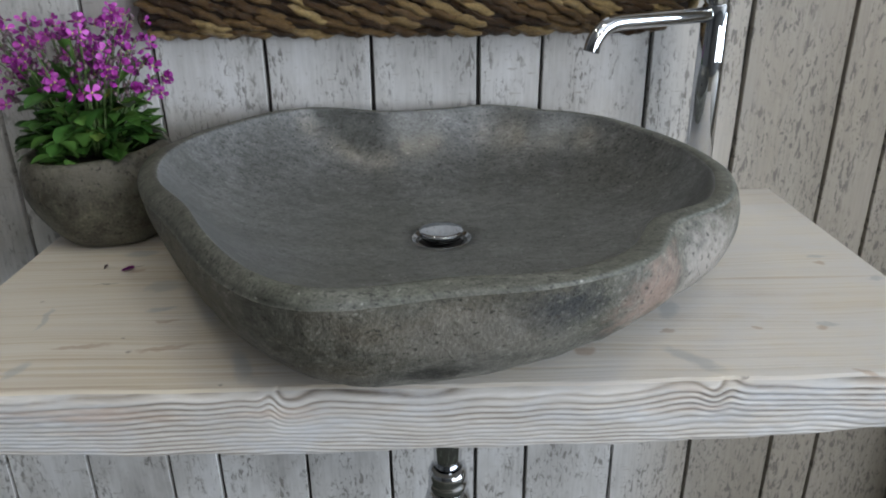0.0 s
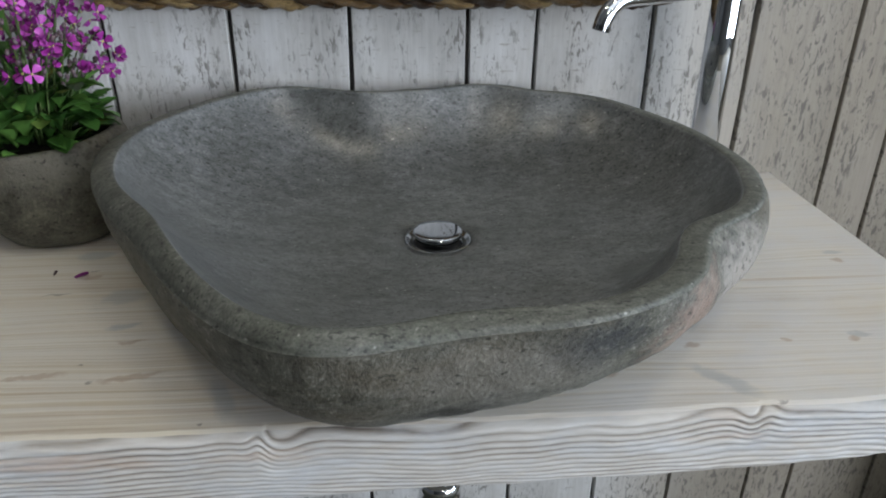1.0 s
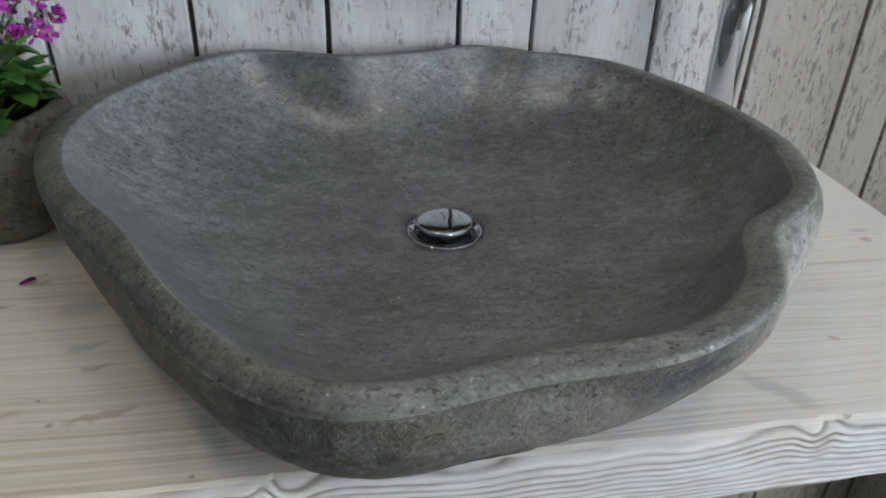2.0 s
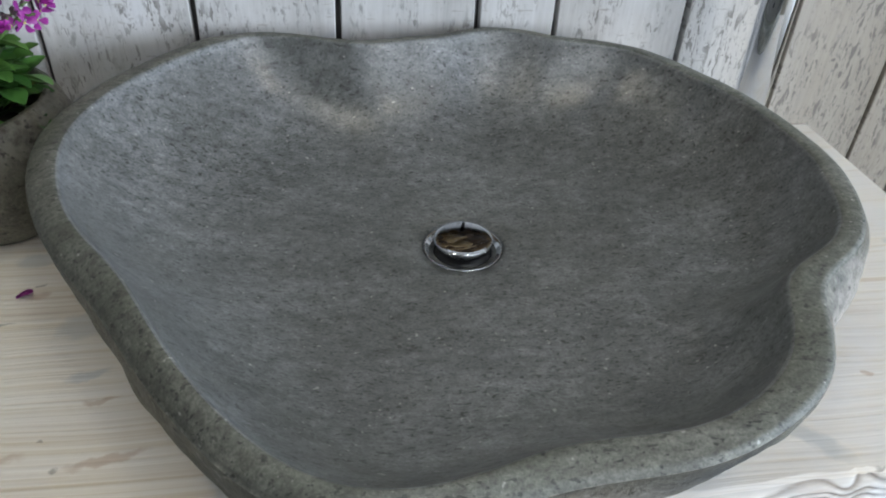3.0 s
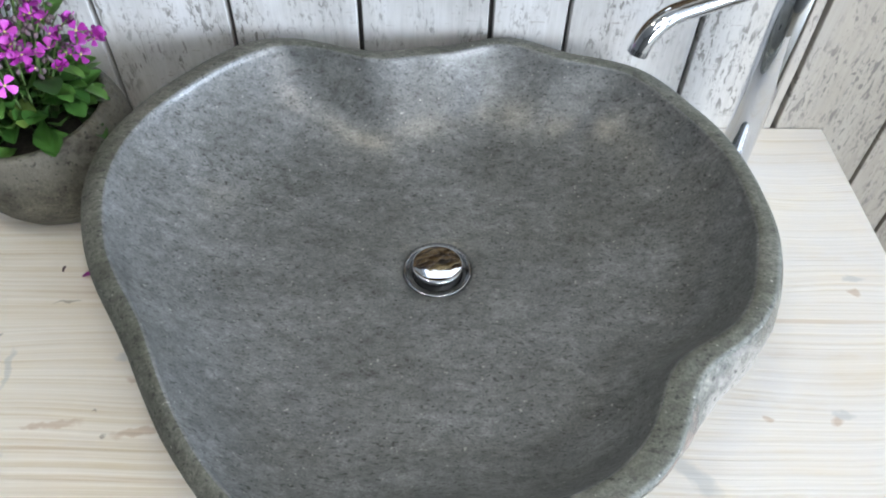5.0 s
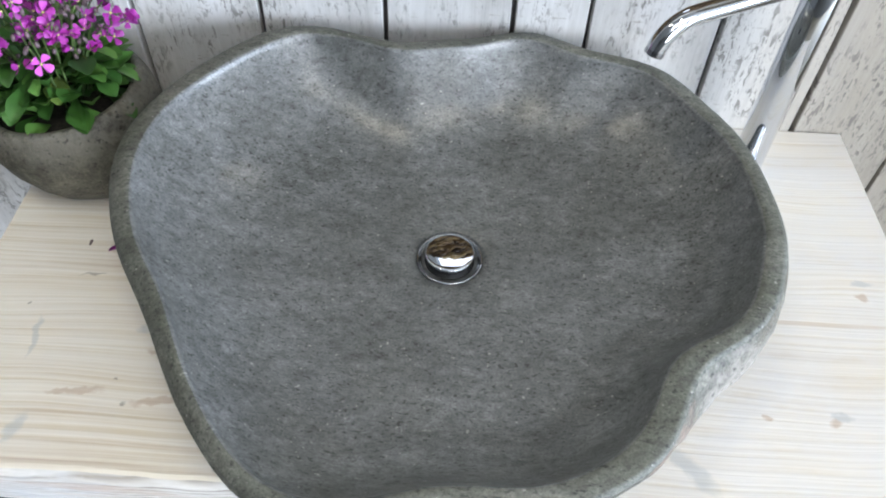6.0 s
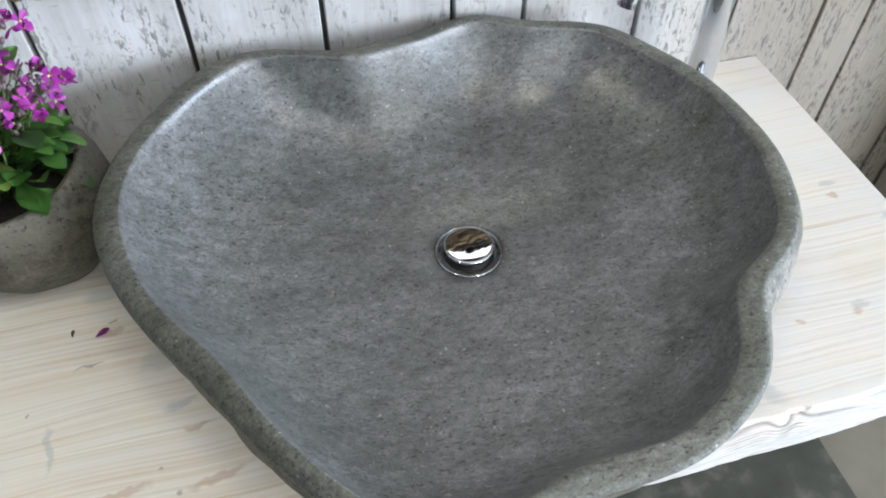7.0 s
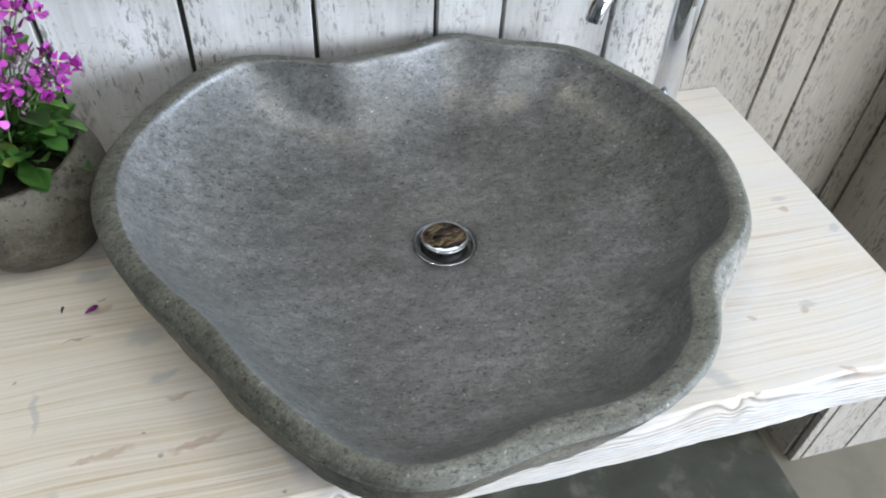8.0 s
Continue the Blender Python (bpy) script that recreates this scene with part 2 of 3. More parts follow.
def painted_board():
    m, n, l, b = nodes_of("weathered_white_board")
    tc = coords(n)
    info = n.new("ShaderNodeObjectInfo")
    off = n.new("ShaderNodeVectorMath")
    off.operation = "MULTIPLY_ADD"
    comb = n.new("ShaderNodeCombineXYZ")
    for i in (0, 1, 2):
        l.new(info.outputs["Random"], comb.inputs[i])
    l.new(comb.outputs[0], off.inputs[0])
    off.inputs[1].default_value = (17.0, 5.0, 31.0)
    l.new(tc, off.inputs[2])
    v = off.outputs[0]
    grain = noise_node(n, l, scaled(n, l, v, 210, 20, 9), 1.0, 4, 0.7, 0.3)
    cloud = noise_node(n, l, scaled(n, l, v, 11, 5, 5), 1.0, 6, 0.62)
    fleck = noise_node(n, l, scaled(n, l, v, 190, 20, 62), 1.0, 3, 0.6, 0.5)
    speck = noise_node(n, l, scaled(n, l, v, 420, 20, 150, (0, 0, 0), (3, 1, 6)), 1.0, 2, 0.6)
    where = noise_node(n, l, scaled(n, l, v, 22, 4, 9, (0, 0, 0), (2, 2, 2)), 1.0, 4, 0.65)
    geo = n.new("ShaderNodeNewGeometry")
    split = n.new("ShaderNodeSeparateXYZ")
    l.new(geo.outputs["Position"], split.inputs[0])
    worn_shade = ramp(n, l, calc(n, l, "ADD", split.outputs[0], calc(n, l, "MULTIPLY", cloud, 0.25)), (0.42, 0.0), (0.56, 1.0))   # past the tap: older boards, and their shade put into the colour
    where = calc(n, l, "ADD", where, calc(n, l, "ADD", calc(n, l, "MULTIPLY", worn_shade, 0.06), 0.008))
    c = ramp(n, l, cloud, (0.28, (0.36, 0.35, 0.335)), (0.5, (0.53, 0.525, 0.51)), (0.72, (0.66, 0.66, 0.66)))
    # darker, warmer tone stands in for the dimmer light past the tap
    c = mix(n, l, calc(n, l, "MULTIPLY", worn_shade, 0.75), c, (0.345, 0.305, 0.245))
    c = mix(n, l, 0.45, c, ramp(n, l, grain, (0.3, 0.36), (0.5, 0.5), (0.7, 0.6)), "OVERLAY")
    hair = ramp(n, l, noise_node(n, l, scaled(n, l, v, 330, 20, 8, (0, 0, 0), (9, 1, 4)), 1.0, 3, 0.6), (0.62, 0.0), (0.68, 0.8))
    c = mix(n, l, calc(n, l, "MULTIPLY", hair, ramp(n, l, where, (0.42, 0.1), (0.62, 0.9))), c, (0.30, 0.285, 0.265))
    spread = ramp(n, l, where, (0.46, 0.0), (0.58, 1.0))
    peel = calc(n, l, "MULTIPLY", ramp(n, l, fleck, (0.55, 0.0), (0.59, 1.0)), spread)
    c = mix(n, l, calc(n, l, "MULTIPLY", peel, 0.85), c, (0.17, 0.16, 0.145))
    dots = calc(n, l, "MULTIPLY", ramp(n, l, speck, (0.62, 0.0), (0.66, 1.0)), ramp(n, l, where, (0.45, 0.0), (0.58, 1.0)))
    c = mix(n, l, calc(n, l, "MULTIPLY", dots, 0.7), c, (0.20, 0.19, 0.18))
    crack = ramp(n, l, noise_node(n, l, scaled(n, l, v, 40, 20, 240, (0, 0, 0), (1, 4, 8)), 1.0, 3, 0.55), (0.65, 0.0), (0.69, 0.75))
    c = mix(n, l, crack, c, (0.36, 0.34, 0.31))
    tone = ramp(n, l, info.outputs["Random"], (0.0, 0.44), (1.0, 0.54))
    c = mix(n, l, 0.7, c, tone, "OVERLAY")
    l.new(c, b.inputs["Base Color"])
    b.inputs["Roughness"].default_value = 0.6
    bump(n, l, b, mix(n, l, 0.5, grain, peel), 0.3, -0.0008)
    return m


def rope_fibre():
    m, n, l, b = nodes_of("seagrass_rope")
    v = coords(n)
    info = n.new("ShaderNodeObjectInfo")
    fibre = noise_node(n, l, scaled(n, l, v, 70, 900, 900, (0.1, 0.25, 0.2)), 1.0, 4, 0.7)
    c = ramp(n, l, info.outputs["Random"], (0.0, (0.030, 0.015, 0.006)), (0.3, (0.085, 0.046, 0.018)), (0.65, (0.19, 0.115, 0.045)), (1.0, (0.42, 0.30, 0.135)))
    c = mix(n, l, 0.8, c, ramp(n, l, fibre, (0.3, 0.08), (0.5, 0.5), (0.7, 0.85)), "OVERLAY")
    l.new(c, b.inputs["Base Color"])
    b.inputs["Roughness"].default_value = 0.30
    bump(n, l, b, fibre, 1.0, 0.004)
    return m


def leaf_green():
    m, n, l, b = nodes_of("leaf_green")
    info = n.new("ShaderNodeObjectInfo")
    f = noise_node(n, l, coords(n), 60, 3)
    c = ramp(n, l, info.outputs["Random"], (0.0, (0.024, 0.070, 0.014)), (0.6, (0.060, 0.155, 0.030)), (0.93, (0.12, 0.25, 0.055)), (1.0, (0.22, 0.20, 0.04)))
    c = mix(n, l, 0.5, c, ramp(n, l, f, (0.3, 0.35), (0.7, 0.62)), "OVERLAY")
    l.new(c, b.inputs["Base Color"])
    b.inputs["Roughness"].default_value = 0.38
    return m


def petal_pink():
    m, n, l, b = nodes_of("magenta_petal")
    info = n.new("ShaderNodeObjectInfo")
    c = ramp(n, l, info.outputs["Random"], (0.0, (0.15, 0.012, 0.13)), (0.55, (0.32, 0.025, 0.28)), (1.0, (0.55, 0.10, 0.50)))
    l.new(c, b.inputs["Base Color"])
    b.inputs["Roughness"].default_value = 0.5
    return m


STONE = honed_stone("honed_stone", (0.108, 0.113, 0.110), (0.143, 0.149, 0.149), (0.186, 0.193, 0.198), 0.32, 0.65)
RIMSTONE = honed_stone("sawn_stone_rim", (0.088, 0.092, 0.076), (0.122, 0.126, 0.108), (0.17, 0.172, 0.154), 0.58, 0.4)
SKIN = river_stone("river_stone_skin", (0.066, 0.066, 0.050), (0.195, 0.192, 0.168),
                   # rust by the notch; a pale blot paints the light on the right side
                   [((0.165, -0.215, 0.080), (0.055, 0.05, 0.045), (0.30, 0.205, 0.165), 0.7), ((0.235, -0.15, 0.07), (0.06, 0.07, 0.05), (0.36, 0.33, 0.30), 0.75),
                    # black mineral patch; then a hollow at the foot, its shade painted in
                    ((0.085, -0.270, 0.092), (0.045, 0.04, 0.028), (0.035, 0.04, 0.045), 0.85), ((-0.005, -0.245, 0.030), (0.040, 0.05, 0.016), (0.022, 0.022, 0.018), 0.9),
                    # darker olive to the left, paler in front
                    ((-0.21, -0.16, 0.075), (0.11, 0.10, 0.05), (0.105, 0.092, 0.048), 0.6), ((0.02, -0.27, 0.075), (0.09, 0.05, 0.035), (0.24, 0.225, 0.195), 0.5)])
POTSTONE = river_stone("pot_stone", (0.038, 0.036, 0.024), (0.135, 0.128, 0.098),
                       # pale blots paint the light falling on the pot's upper front and right
                       [((0.02, -0.07, 0.095), (0.10, 0.06, 0.030), (0.21, 0.20, 0.17), 0.6), ((0.08, 0.0, 0.095), (0.05, 0.08, 0.030), (0.21, 0.20, 0.17), 0.6)], 0.25)
PINE, EDGE, BOARD, ROPE = pine_top(), pine_front(), painted_board(), rope_fibre()
LEAF, PINK = leaf_green(), petal_pink()
CHROME = plain("chrome", (0.64, 0.66, 0.69), 0.025, 1.0, 0.02)
RUBBER = plain("black_rubber", (0.012, 0.012, 0.013), 0.45)
GAP = plain("dark_gap", (0.085, 0.08, 0.075), 0.9)
SOIL = plain("potting_soil", (0.03, 0.024, 0.018), 0.95, 0, 0.5, 200)
STEM = plain("green_stem", (0.10, 0.16, 0.05), 0.55, 0, 0.4, 80)
BUD = plain("dark_bud", (0.13, 0.09, 0.10), 0.6, 0, 0.5, 200)
EYE = plain("flower_eye", (0.55, 0.55, 0.18), 0.6)
MAT, mn, ml, mb = nodes_of("dark_floor_mat")
mc = ramp(mn, ml, noise_node(mn, ml, coords(mn), 7, 5, 0.6), (0.3, (0.030, 0.032, 0.022)), (0.54, (0.050, 0.052, 0.037)), (0.70, (0.14, 0.14, 0.115)))
ml.new(mc, mb.inputs["Base Color"])
mb.inputs["Roughness"].default_value = 0.8
bump(mn, ml, mb, noise_node(mn, ml, coords(mn), 300, 3), 0.4, 0.002)
FLOOR = plain("beige_screed", (0.155, 0.14, 0.105), 0.6, 0, 0.16, 9)
PLASTER = plain("white_plaster", (0.36, 0.36, 0.35), 0.85, 0, 0.05, 4)
GREYWALL = plain("grey_wall_paint", (0.11, 0.11, 0.108), 0.85, 0, 0.08, 4)
SILVER = plain("mirror_silver", (0.92, 0.93, 0.93), 0.02, 1.0, 0.005)
m_, n_, l_, b_ = nodes_of("lamp_glass")
b_.inputs["Emission Color"].default_value, b_.inputs["Emission Strength"].default_value = (1.0, 0.93, 0.70, 1), 30.0
LAMPGLASS = m_


# ---- mesh helpers ----
def mesh_of(name, bm, *materials, smooth=True):
    bmesh.ops.recalc_face_normals(bm, faces=bm.faces[:])
    me = bpy.data.meshes.new(name)
    bm.to_mesh(me)
    bm.free()
    for m in materials:
        me.materials.append(m)
    if smooth:
        for p in me.polygons:
            p.use_smooth = True
    return me


def part(name, bm, material, parent, label="", smooth=True):
    ob = new(name, mesh_of(name, bm, *(material if isinstance(material, tuple) else (material,)), smooth=smooth))
    ob.parent = parent
    if label:
        tagged(ob, label)
    return ob


def piece(name, me, parent, m):
    ob = new(name, me)
    ob.parent = parent
    ob.matrix_local = m
    return ob


def box(bm, x0, x1, y0, y1, z0, z1, bevel=0.0):
    made = bmesh.ops.create_cube(bm, size=1.0, matrix=Matrix.LocRotScale(((x0 + x1) / 2, (y0 + y1) / 2, (z0 + z1) / 2), None, (x1 - x0, y1 - y0, z1 - z0)))
    if bevel:
        edges = list({e for v in made["verts"] for e in v.link_edges})
        bmesh.ops.bevel(bm, geom=edges, offset=bevel, segments=2, affect="EDGES", profile=0.6)
    return bm


def block(x0, x1, y0, y1, z0, z1, bevel=0.0):
    return box(bmesh.new(), x0, x1, y0, y1, z0, z1, bevel)


def rings(bm, loops, closed=True, cap_start=False, cap_end=False, mat=None):
    """Skin a row of vertex loops."""
    rows = [[bm.verts.new(p) for p in loop] for loop in loops]
    for i, (a, b) in enumerate(zip(rows, rows[1:])):
        n = len(a)
        for j in range(n if closed else n - 1):
            f = bm.faces.new((a[j], a[(j + 1) % n], b[(j + 1) % n], b[j]))
            f.material_index = mat[i] if mat else 0
    if cap_start:
        bm.faces.new(rows[0])
    if cap_end:
        bm.faces.new(rows[-1]).material_index = mat[-1] if mat else 0
    return bm


def lathe(profile, seg=48, cap=True):
    """Turn (radius, height) pairs round z."""
    loops = [[(r * math.cos(2 * math.pi * j / seg), r * math.sin(2 * math.pi * j / seg), z) for j in range(seg)] for r, z in profile]
    return rings(bmesh.new(), loops, True, cap, cap)


def tube(points, radius, seg=16, cap=True, taper=1.0):
    """A round tube along points."""
    loops, pts = [], [Vector(p) for p in points]
    side = None
    for i, p in enumerate(pts):
        d = (pts[min(i + 1, len(pts) - 1)] - pts[max(i - 1, 0)]).normalized()
        if side is None:
            side = d.orthogonal().normalized()
        side = (side - d * side.dot(d)).normalized()
        other = d.cross(side)
        r = radius * (1 + (taper - 1) * i / (len(pts) - 1))
        loops.append([p + r * (math.cos(a) * side + math.sin(a) * other) for a in (2 * math.pi * j / seg for j in range(seg))])
    return rings(bmesh.new(), loops, True, cap, cap)


def fnoise(x, y, z):
    return noise.noise(Vector((x, y, z)))


# ---- the setting ----
TOP = 0.85                                   # counter top
wall = tagged(new("wall_north"), "whitewashed weathered vertical board wall", "wall", kind="structure")
part("wall_core", block(ROOM_L, ROOM_R, 0.012, 0.14, 0, CEIL), GAP, wall, smooth=False)
floor = tagged(part("floor", block(ROOM_L, ROOM_R, ROOM_B, 0.14, -0.1, 0), FLOOR, None, smooth=False), "smooth beige screed floor", "floor", kind="structure")
bm = bmesh.new()
for x0, x1, y0, y1 in ((ROOM_L, SKYLIGHT[0], ROOM_B, 0.14), (SKYLIGHT[1], ROOM_R, ROOM_B, 0.14), (SKYLIGHT[0], SKYLIGHT[1], ROOM_B, SKYLIGHT[2]), (SKYLIGHT[0], SKYLIGHT[1], SKYLIGHT[3], 0.14)):
    box(bm, x0, x1, y0, y1, CEIL, CEIL + 0.1)
tagged(part("ceiling", bm, PLASTER, None, smooth=False), "plain white plaster ceiling with a skylight opening", "ceiling", kind="structure")
tagged(part("wall_west", block(ROOM_L - 0.12, ROOM_L, ROOM_B, 0.14, 0, CEIL), GREYWALL, None, smooth=False), "plain grey painted wall", "wall", kind="structure")


def wall_with_window(name, along_x, fixed, lo, hi, win):
    bm = bmesh.new()
    a, b, z0, z1 = win
    for p0, p1, q0, q1 in ((lo, a, 0, CEIL), (b, hi, 0, CEIL), (a, b, 0, z0), (a, b, z1, CEIL)):
        if along_x:
            box(bm, p0, p1, fixed - 0.12, fixed, q0, q1)
        else:
            box(bm, fixed, fixed + 0.12, p0, p1, q0, q1)
    return tagged(part(name, bm, GREYWALL, None, smooth=False), "plain grey painted wall with a window opening", "wall", kind="structure")


wall_with_window("wall_south", True, ROOM_B, ROOM_L, ROOM_R, WIN_B)
wall_with_window("wall_east", False, ROOM_R, ROOM_B, 0.14, WIN_R)


def ceiling_panel(x, y):
    o = tagged(new("ceiling_lamp"), "square white ceiling panel lamp giving warm light", "ceiling lamp", "ceiling lamps")
    o.location = (x, y, CEIL)
    bm = bmesh.new()
    for a, b, c, d in ((-0.15, 0.15, -0.15, -0.13), (-0.15, 0.15, 0.13, 0.15), (-0.15, -0.13, -0.13, 0.13), (0.13, 0.15, -0.13, 0.13)):
        box(bm, a, b, c, d, -0.022, 0.0)
    part("frame", bm, PLASTER, o, smooth=False)
    part("diffuser", block(-0.129, 0.129, -0.129, 0.129, -0.016, -0.004), LAMPGLASS, o, "glowing warm white diffuser", smooth=False)


for lx, ly in LAMPS:
    ceiling_panel(lx, ly)

# ---- stone basin ----
BX, BY = 0.0, -0.27                          # the drain
FLOOR_Z = 0.0450                             # bowl floor at the drain, above the counter
# harmonics round the drain: rim outline, rim height, rim width, rise of the inner over the outer arris
OUTER = [0.2908, -0.0084, 0.0, 0.016, -0.0002, 0.0014, 0.0231, -0.0025, -0.006, 0.0026, 0.0002, 0.0049, 0.0013, -0.0033, -0.004,
         -0.0009, -0.0039, 0.0006, 0.0019, -0.0008, 0.0006, 0.0001, 0.0003, -0.0009, 0.0015, -0.0004, -0.0003, 0.0009, -0.0012, 0.0009, -0.0001]
RIM_Z = [0.1197, -0.0006, 0.0062, -0.0021, -0.0035, -0.0016, -0.0, -0.001, -0.0, 0.001, -0.0011]
WIDTH = [0.022, -0.0006, 0.0028, -0.0004, -0.0031, -0.0013, 0.0004, 0.0001, 0.0005, 0.0, -0.0001, 0.0002, -0.0, 0.0002, 0.0002,
         0.0008, -0.0007, 0.0001, -0.0003, -0.0002, -0.0008]
LIFT = [0.0063, -0.0046, -0.001, 0.0, 0.0032, 0.0009, -0.0019]
BULGE = [-0.0128, 0.021, -0.0155, 0.0138, 0.0024, -0.0036, -0.0155, -0.007, -0.0079]
FOOT = [0.7356, 0.0298, 0.0098, 0.0241, 0.0182, 0.023, 0.0054, 0.0213, -0.007]
FILL = [0.5139, 0.0346, 0.0808, 0.0219, -0.1639, -0.169, -0.0196, -0.0295, 0.1066]


def wave(c, a):
    """A closed line's value at the angle a, from its harmonics."""
    return c[0] + sum(c[2 * k - 1] * math.cos(k * a) + c[2 * k] * math.sin(k * a) for k in range(1, len(c) // 2 + 1))


def stone_basin():
    seg = 288
    angles = [2 * math.pi * j / seg for j in range(seg)]
    ro = [wave(OUTER, a) for a in angles]
    zo = [wave(RIM_Z, a) for a in angles]
    ri = [r - wave(WIDTH, a) for a, r in zip(angles, ro)]
    zi = [z + wave(LIFT, a) for a, z in zip(angles, zo)]
    full = [max(wave(OUTER[:9], a), r - 0.006) for a, r in zip(angles, ro)]
    basin = tagged(new("stone_basin"), "dark grey river stone wash basin with honed bowl and uneven rim", "wash basin")
    basin.location = (BX, BY, TOP)

    def loop(radius, height):
        return [(r * math.cos(a), r * math.sin(a), h) for a, r, h in zip(angles, radius, height)]

    # honed bowl, sloping gently to the drain and rising to the inner arris, with a recess for the flange
    hole, seat = 0.0245, 0.0335
    loops = [loop([hole] * seg, [0.004] * seg), loop([hole] * seg, [FLOOR_Z - 0.0042] * seg),
             loop([seat] * seg, [FLOOR_Z - 0.0042] * seg), loop([seat] * seg, [FLOOR_Z - 0.0010] * seg)]
    steep = [4.6 + 4.2 * max(0.0, math.cos(a + 0.45)) ** 2 for a in angles]   # steepest towards the notch
    for i in range(45):
        u = (i / 44) ** 0.8
        rad = [(seat + 0.0006) * (1 - u) + (r - 0.0035) * u for r in ri]
        loops.append(loop(rad, [FLOOR_Z + 0.013 * u + (z - 0.0205 - FLOOR_Z) * u ** p + 0.0010 * fnoise(r * math.cos(a) * 14, r * math.sin(a) * 14, 1) * u
                                for a, r, p, z in zip(angles, rad, steep, zi)]))
    for da, dz in ((0.0018, 0.0044), (0.0008, 0.0020), (0.0, 0.0008), (-0.0012, 0.0002)):
        loops.append(loop([r - da for r in ri], [z - dz for z in zi]))
    part("bowl", rings(bmesh.new(), loops), STONE, basin, "smooth honed grey bowl")

    # sawn rim between the two arrises, a little rounded
    loops = [loop([r + 0.0012 for r in ri], [z - 0.0002 for z in zi])]
    for f in (0.15, 0.35, 0.55, 0.75, 0.9):
        loops.append(loop([r + (q - r) * f for r, q in zip(ri, ro)],
                          [z + (y - z) * f + 0.0035 * math.sin(math.pi * f) ** 0.7 * min(1.0, abs(z - y) * 60 + 0.25) + 0.0007 * fnoise(math.cos(a) * 9, math.sin(a) * 9, f * 2)
                           for a, z, y in zip(angles, zi, zo)]))
    for da, dz in ((0.0022, -0.0002), (0.0006, 0.0014)):
        loops.append(loop([r - da for r in ro], [z - dz for z in zo]))
    part("rim", rings(bmesh.new(), loops), RIMSTONE, basin, "greenish sawn rim")

    # rough river skin outside; below the notch the body is fuller than the rim
    loops = [loop([r - 0.0006 for r in ro], [z - 0.0014 for z in zo])]
    bulge, foot, fill = ([wave(c, a) for a in angles] for c in (BULGE, FOOT, FILL))
    steps = 34
    for i in range(1, steps + 1):
        d = 0.02 + 0.98 * i / steps
        rad = []
        for a, r, q, b, g, k in zip(angles, ro, full, bulge, foot, fill):
            base = r + (q - r) * min(1.0, 2.2 * d) * k
            rad.append(base * (1 + b * math.sin(math.pi * d ** 0.8) - (1 - g) * d ** 2.61))
        fade = min(1.0, d * 5) * min(1.0, (1 - d) * 12)
        rad = [r + fade * (0.0022 * fnoise(math.cos(a) * 6, math.sin(a) * 6, d * 2.4) + 0.0015 * fnoise(math.cos(a) * 21, math.sin(a) * 21, d * 8)
                           - 0.0022 * max(0.0, fnoise(math.cos(a) * 34 + 5, math.sin(a) * 34, d * 13) - 0.25)) for a, r in zip(angles, rad)]
        loops.append(loop(rad, [max(0.0, z * (1 - d)) for z in zo]))
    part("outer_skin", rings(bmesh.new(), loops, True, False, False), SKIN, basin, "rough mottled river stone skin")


stone_basin()


def pop_up_drain():
    d = tagged(new("drain_plug"), "polished chrome pop-up drain plug set in the basin", "drain plug")
    d.location = (BX, BY, TOP + FLOOR_Z)
    part("flange", lathe([(0.0225, -0.010), (0.0228, -0.0062), (0.0255, -0.0052), (0.0290, -0.0034), (0.0306, -0.0012), (0.0318, -0.0008), (0.0324, -0.0014), (0.0326, -0.0036)], 64, False), CHROME, d)
    part("seal", lathe([(0.0, -0.009), (0.0224, -0.009), (0.0224, -0.005), (0.0, -0.005)], 48, False), RUBBER, d, "black rubber seal")
    part("stem", lathe([(0.006, -0.005), (0.006, 0.002)], 24), CHROME, d)
    part("cap", lathe([(0.0, -0.0010), (0.0210, -0.0010), (0.0218, -0.0004), (0.0236, 0.0052), (0.0242, 0.0068), (0.0240, 0.0077), (0.0228, 0.0082), (0.0207, 0.0084), (0.012, 0.0085), (0.0, 0.0086)], 64, False), CHROME, d)


pop_up_drain()

# ---- counter ----
CL, CR, CF, THICK = -0.478, 0.478, -0.492, 0.060


def grain_phase(x, z):
    """Year rings on the sawn edge, bent round the knots."""
    w = 0.012 * fnoise(x * 2.6, 0, 4) + 0.0065 * fnoise(x * 7, z * 9, 7) + 0.0022 * fnoise(x * 24, z * 22, 9)
    for kx, kz, s, h in ((-0.170, -0.02, 0.024, -0.005), (-0.147, -0.012, 0.007, -0.007), (-0.130, -0.018, 0.018, 0.008), (0.200, -0.016, 0.030, -0.005),
                         (0.222, -0.010, 0.009, 0.004), (0.237, -0.008, 0.009, -0.004), (0.03, -0.03, 0.09, 0.004), (-0.30, -0.03, 0.07, 0.004), (0.36, -0.03, 0.07, -0.004)):
        dx = (x - kx) / s
        w += h * math.exp(-dx * dx) * math.exp(-(((z - kz) / 0.019) ** 2))
    h = z + w
    return 128 * h - 950 * h * h + 0.7 * fnoise(x * 0.9, z * 40, 2)


def front_line(x):
    return CF + 0.004 * math.cos(x * 3.1) * -1 + 0.0025 * fnoise(x * 6, 1, 1)


def under_line(x):
    return TOP - THICK - 0.002 * fnoise(x * 5, 3, 2) - 0.0025 * fnoise(x * 17, 3, 5) - 0.004 * math.exp(-(((x + 0.15) / 0.12) ** 2)) + 0.016 * max(0, (x - 0.15) / 0.33) ** 1.5


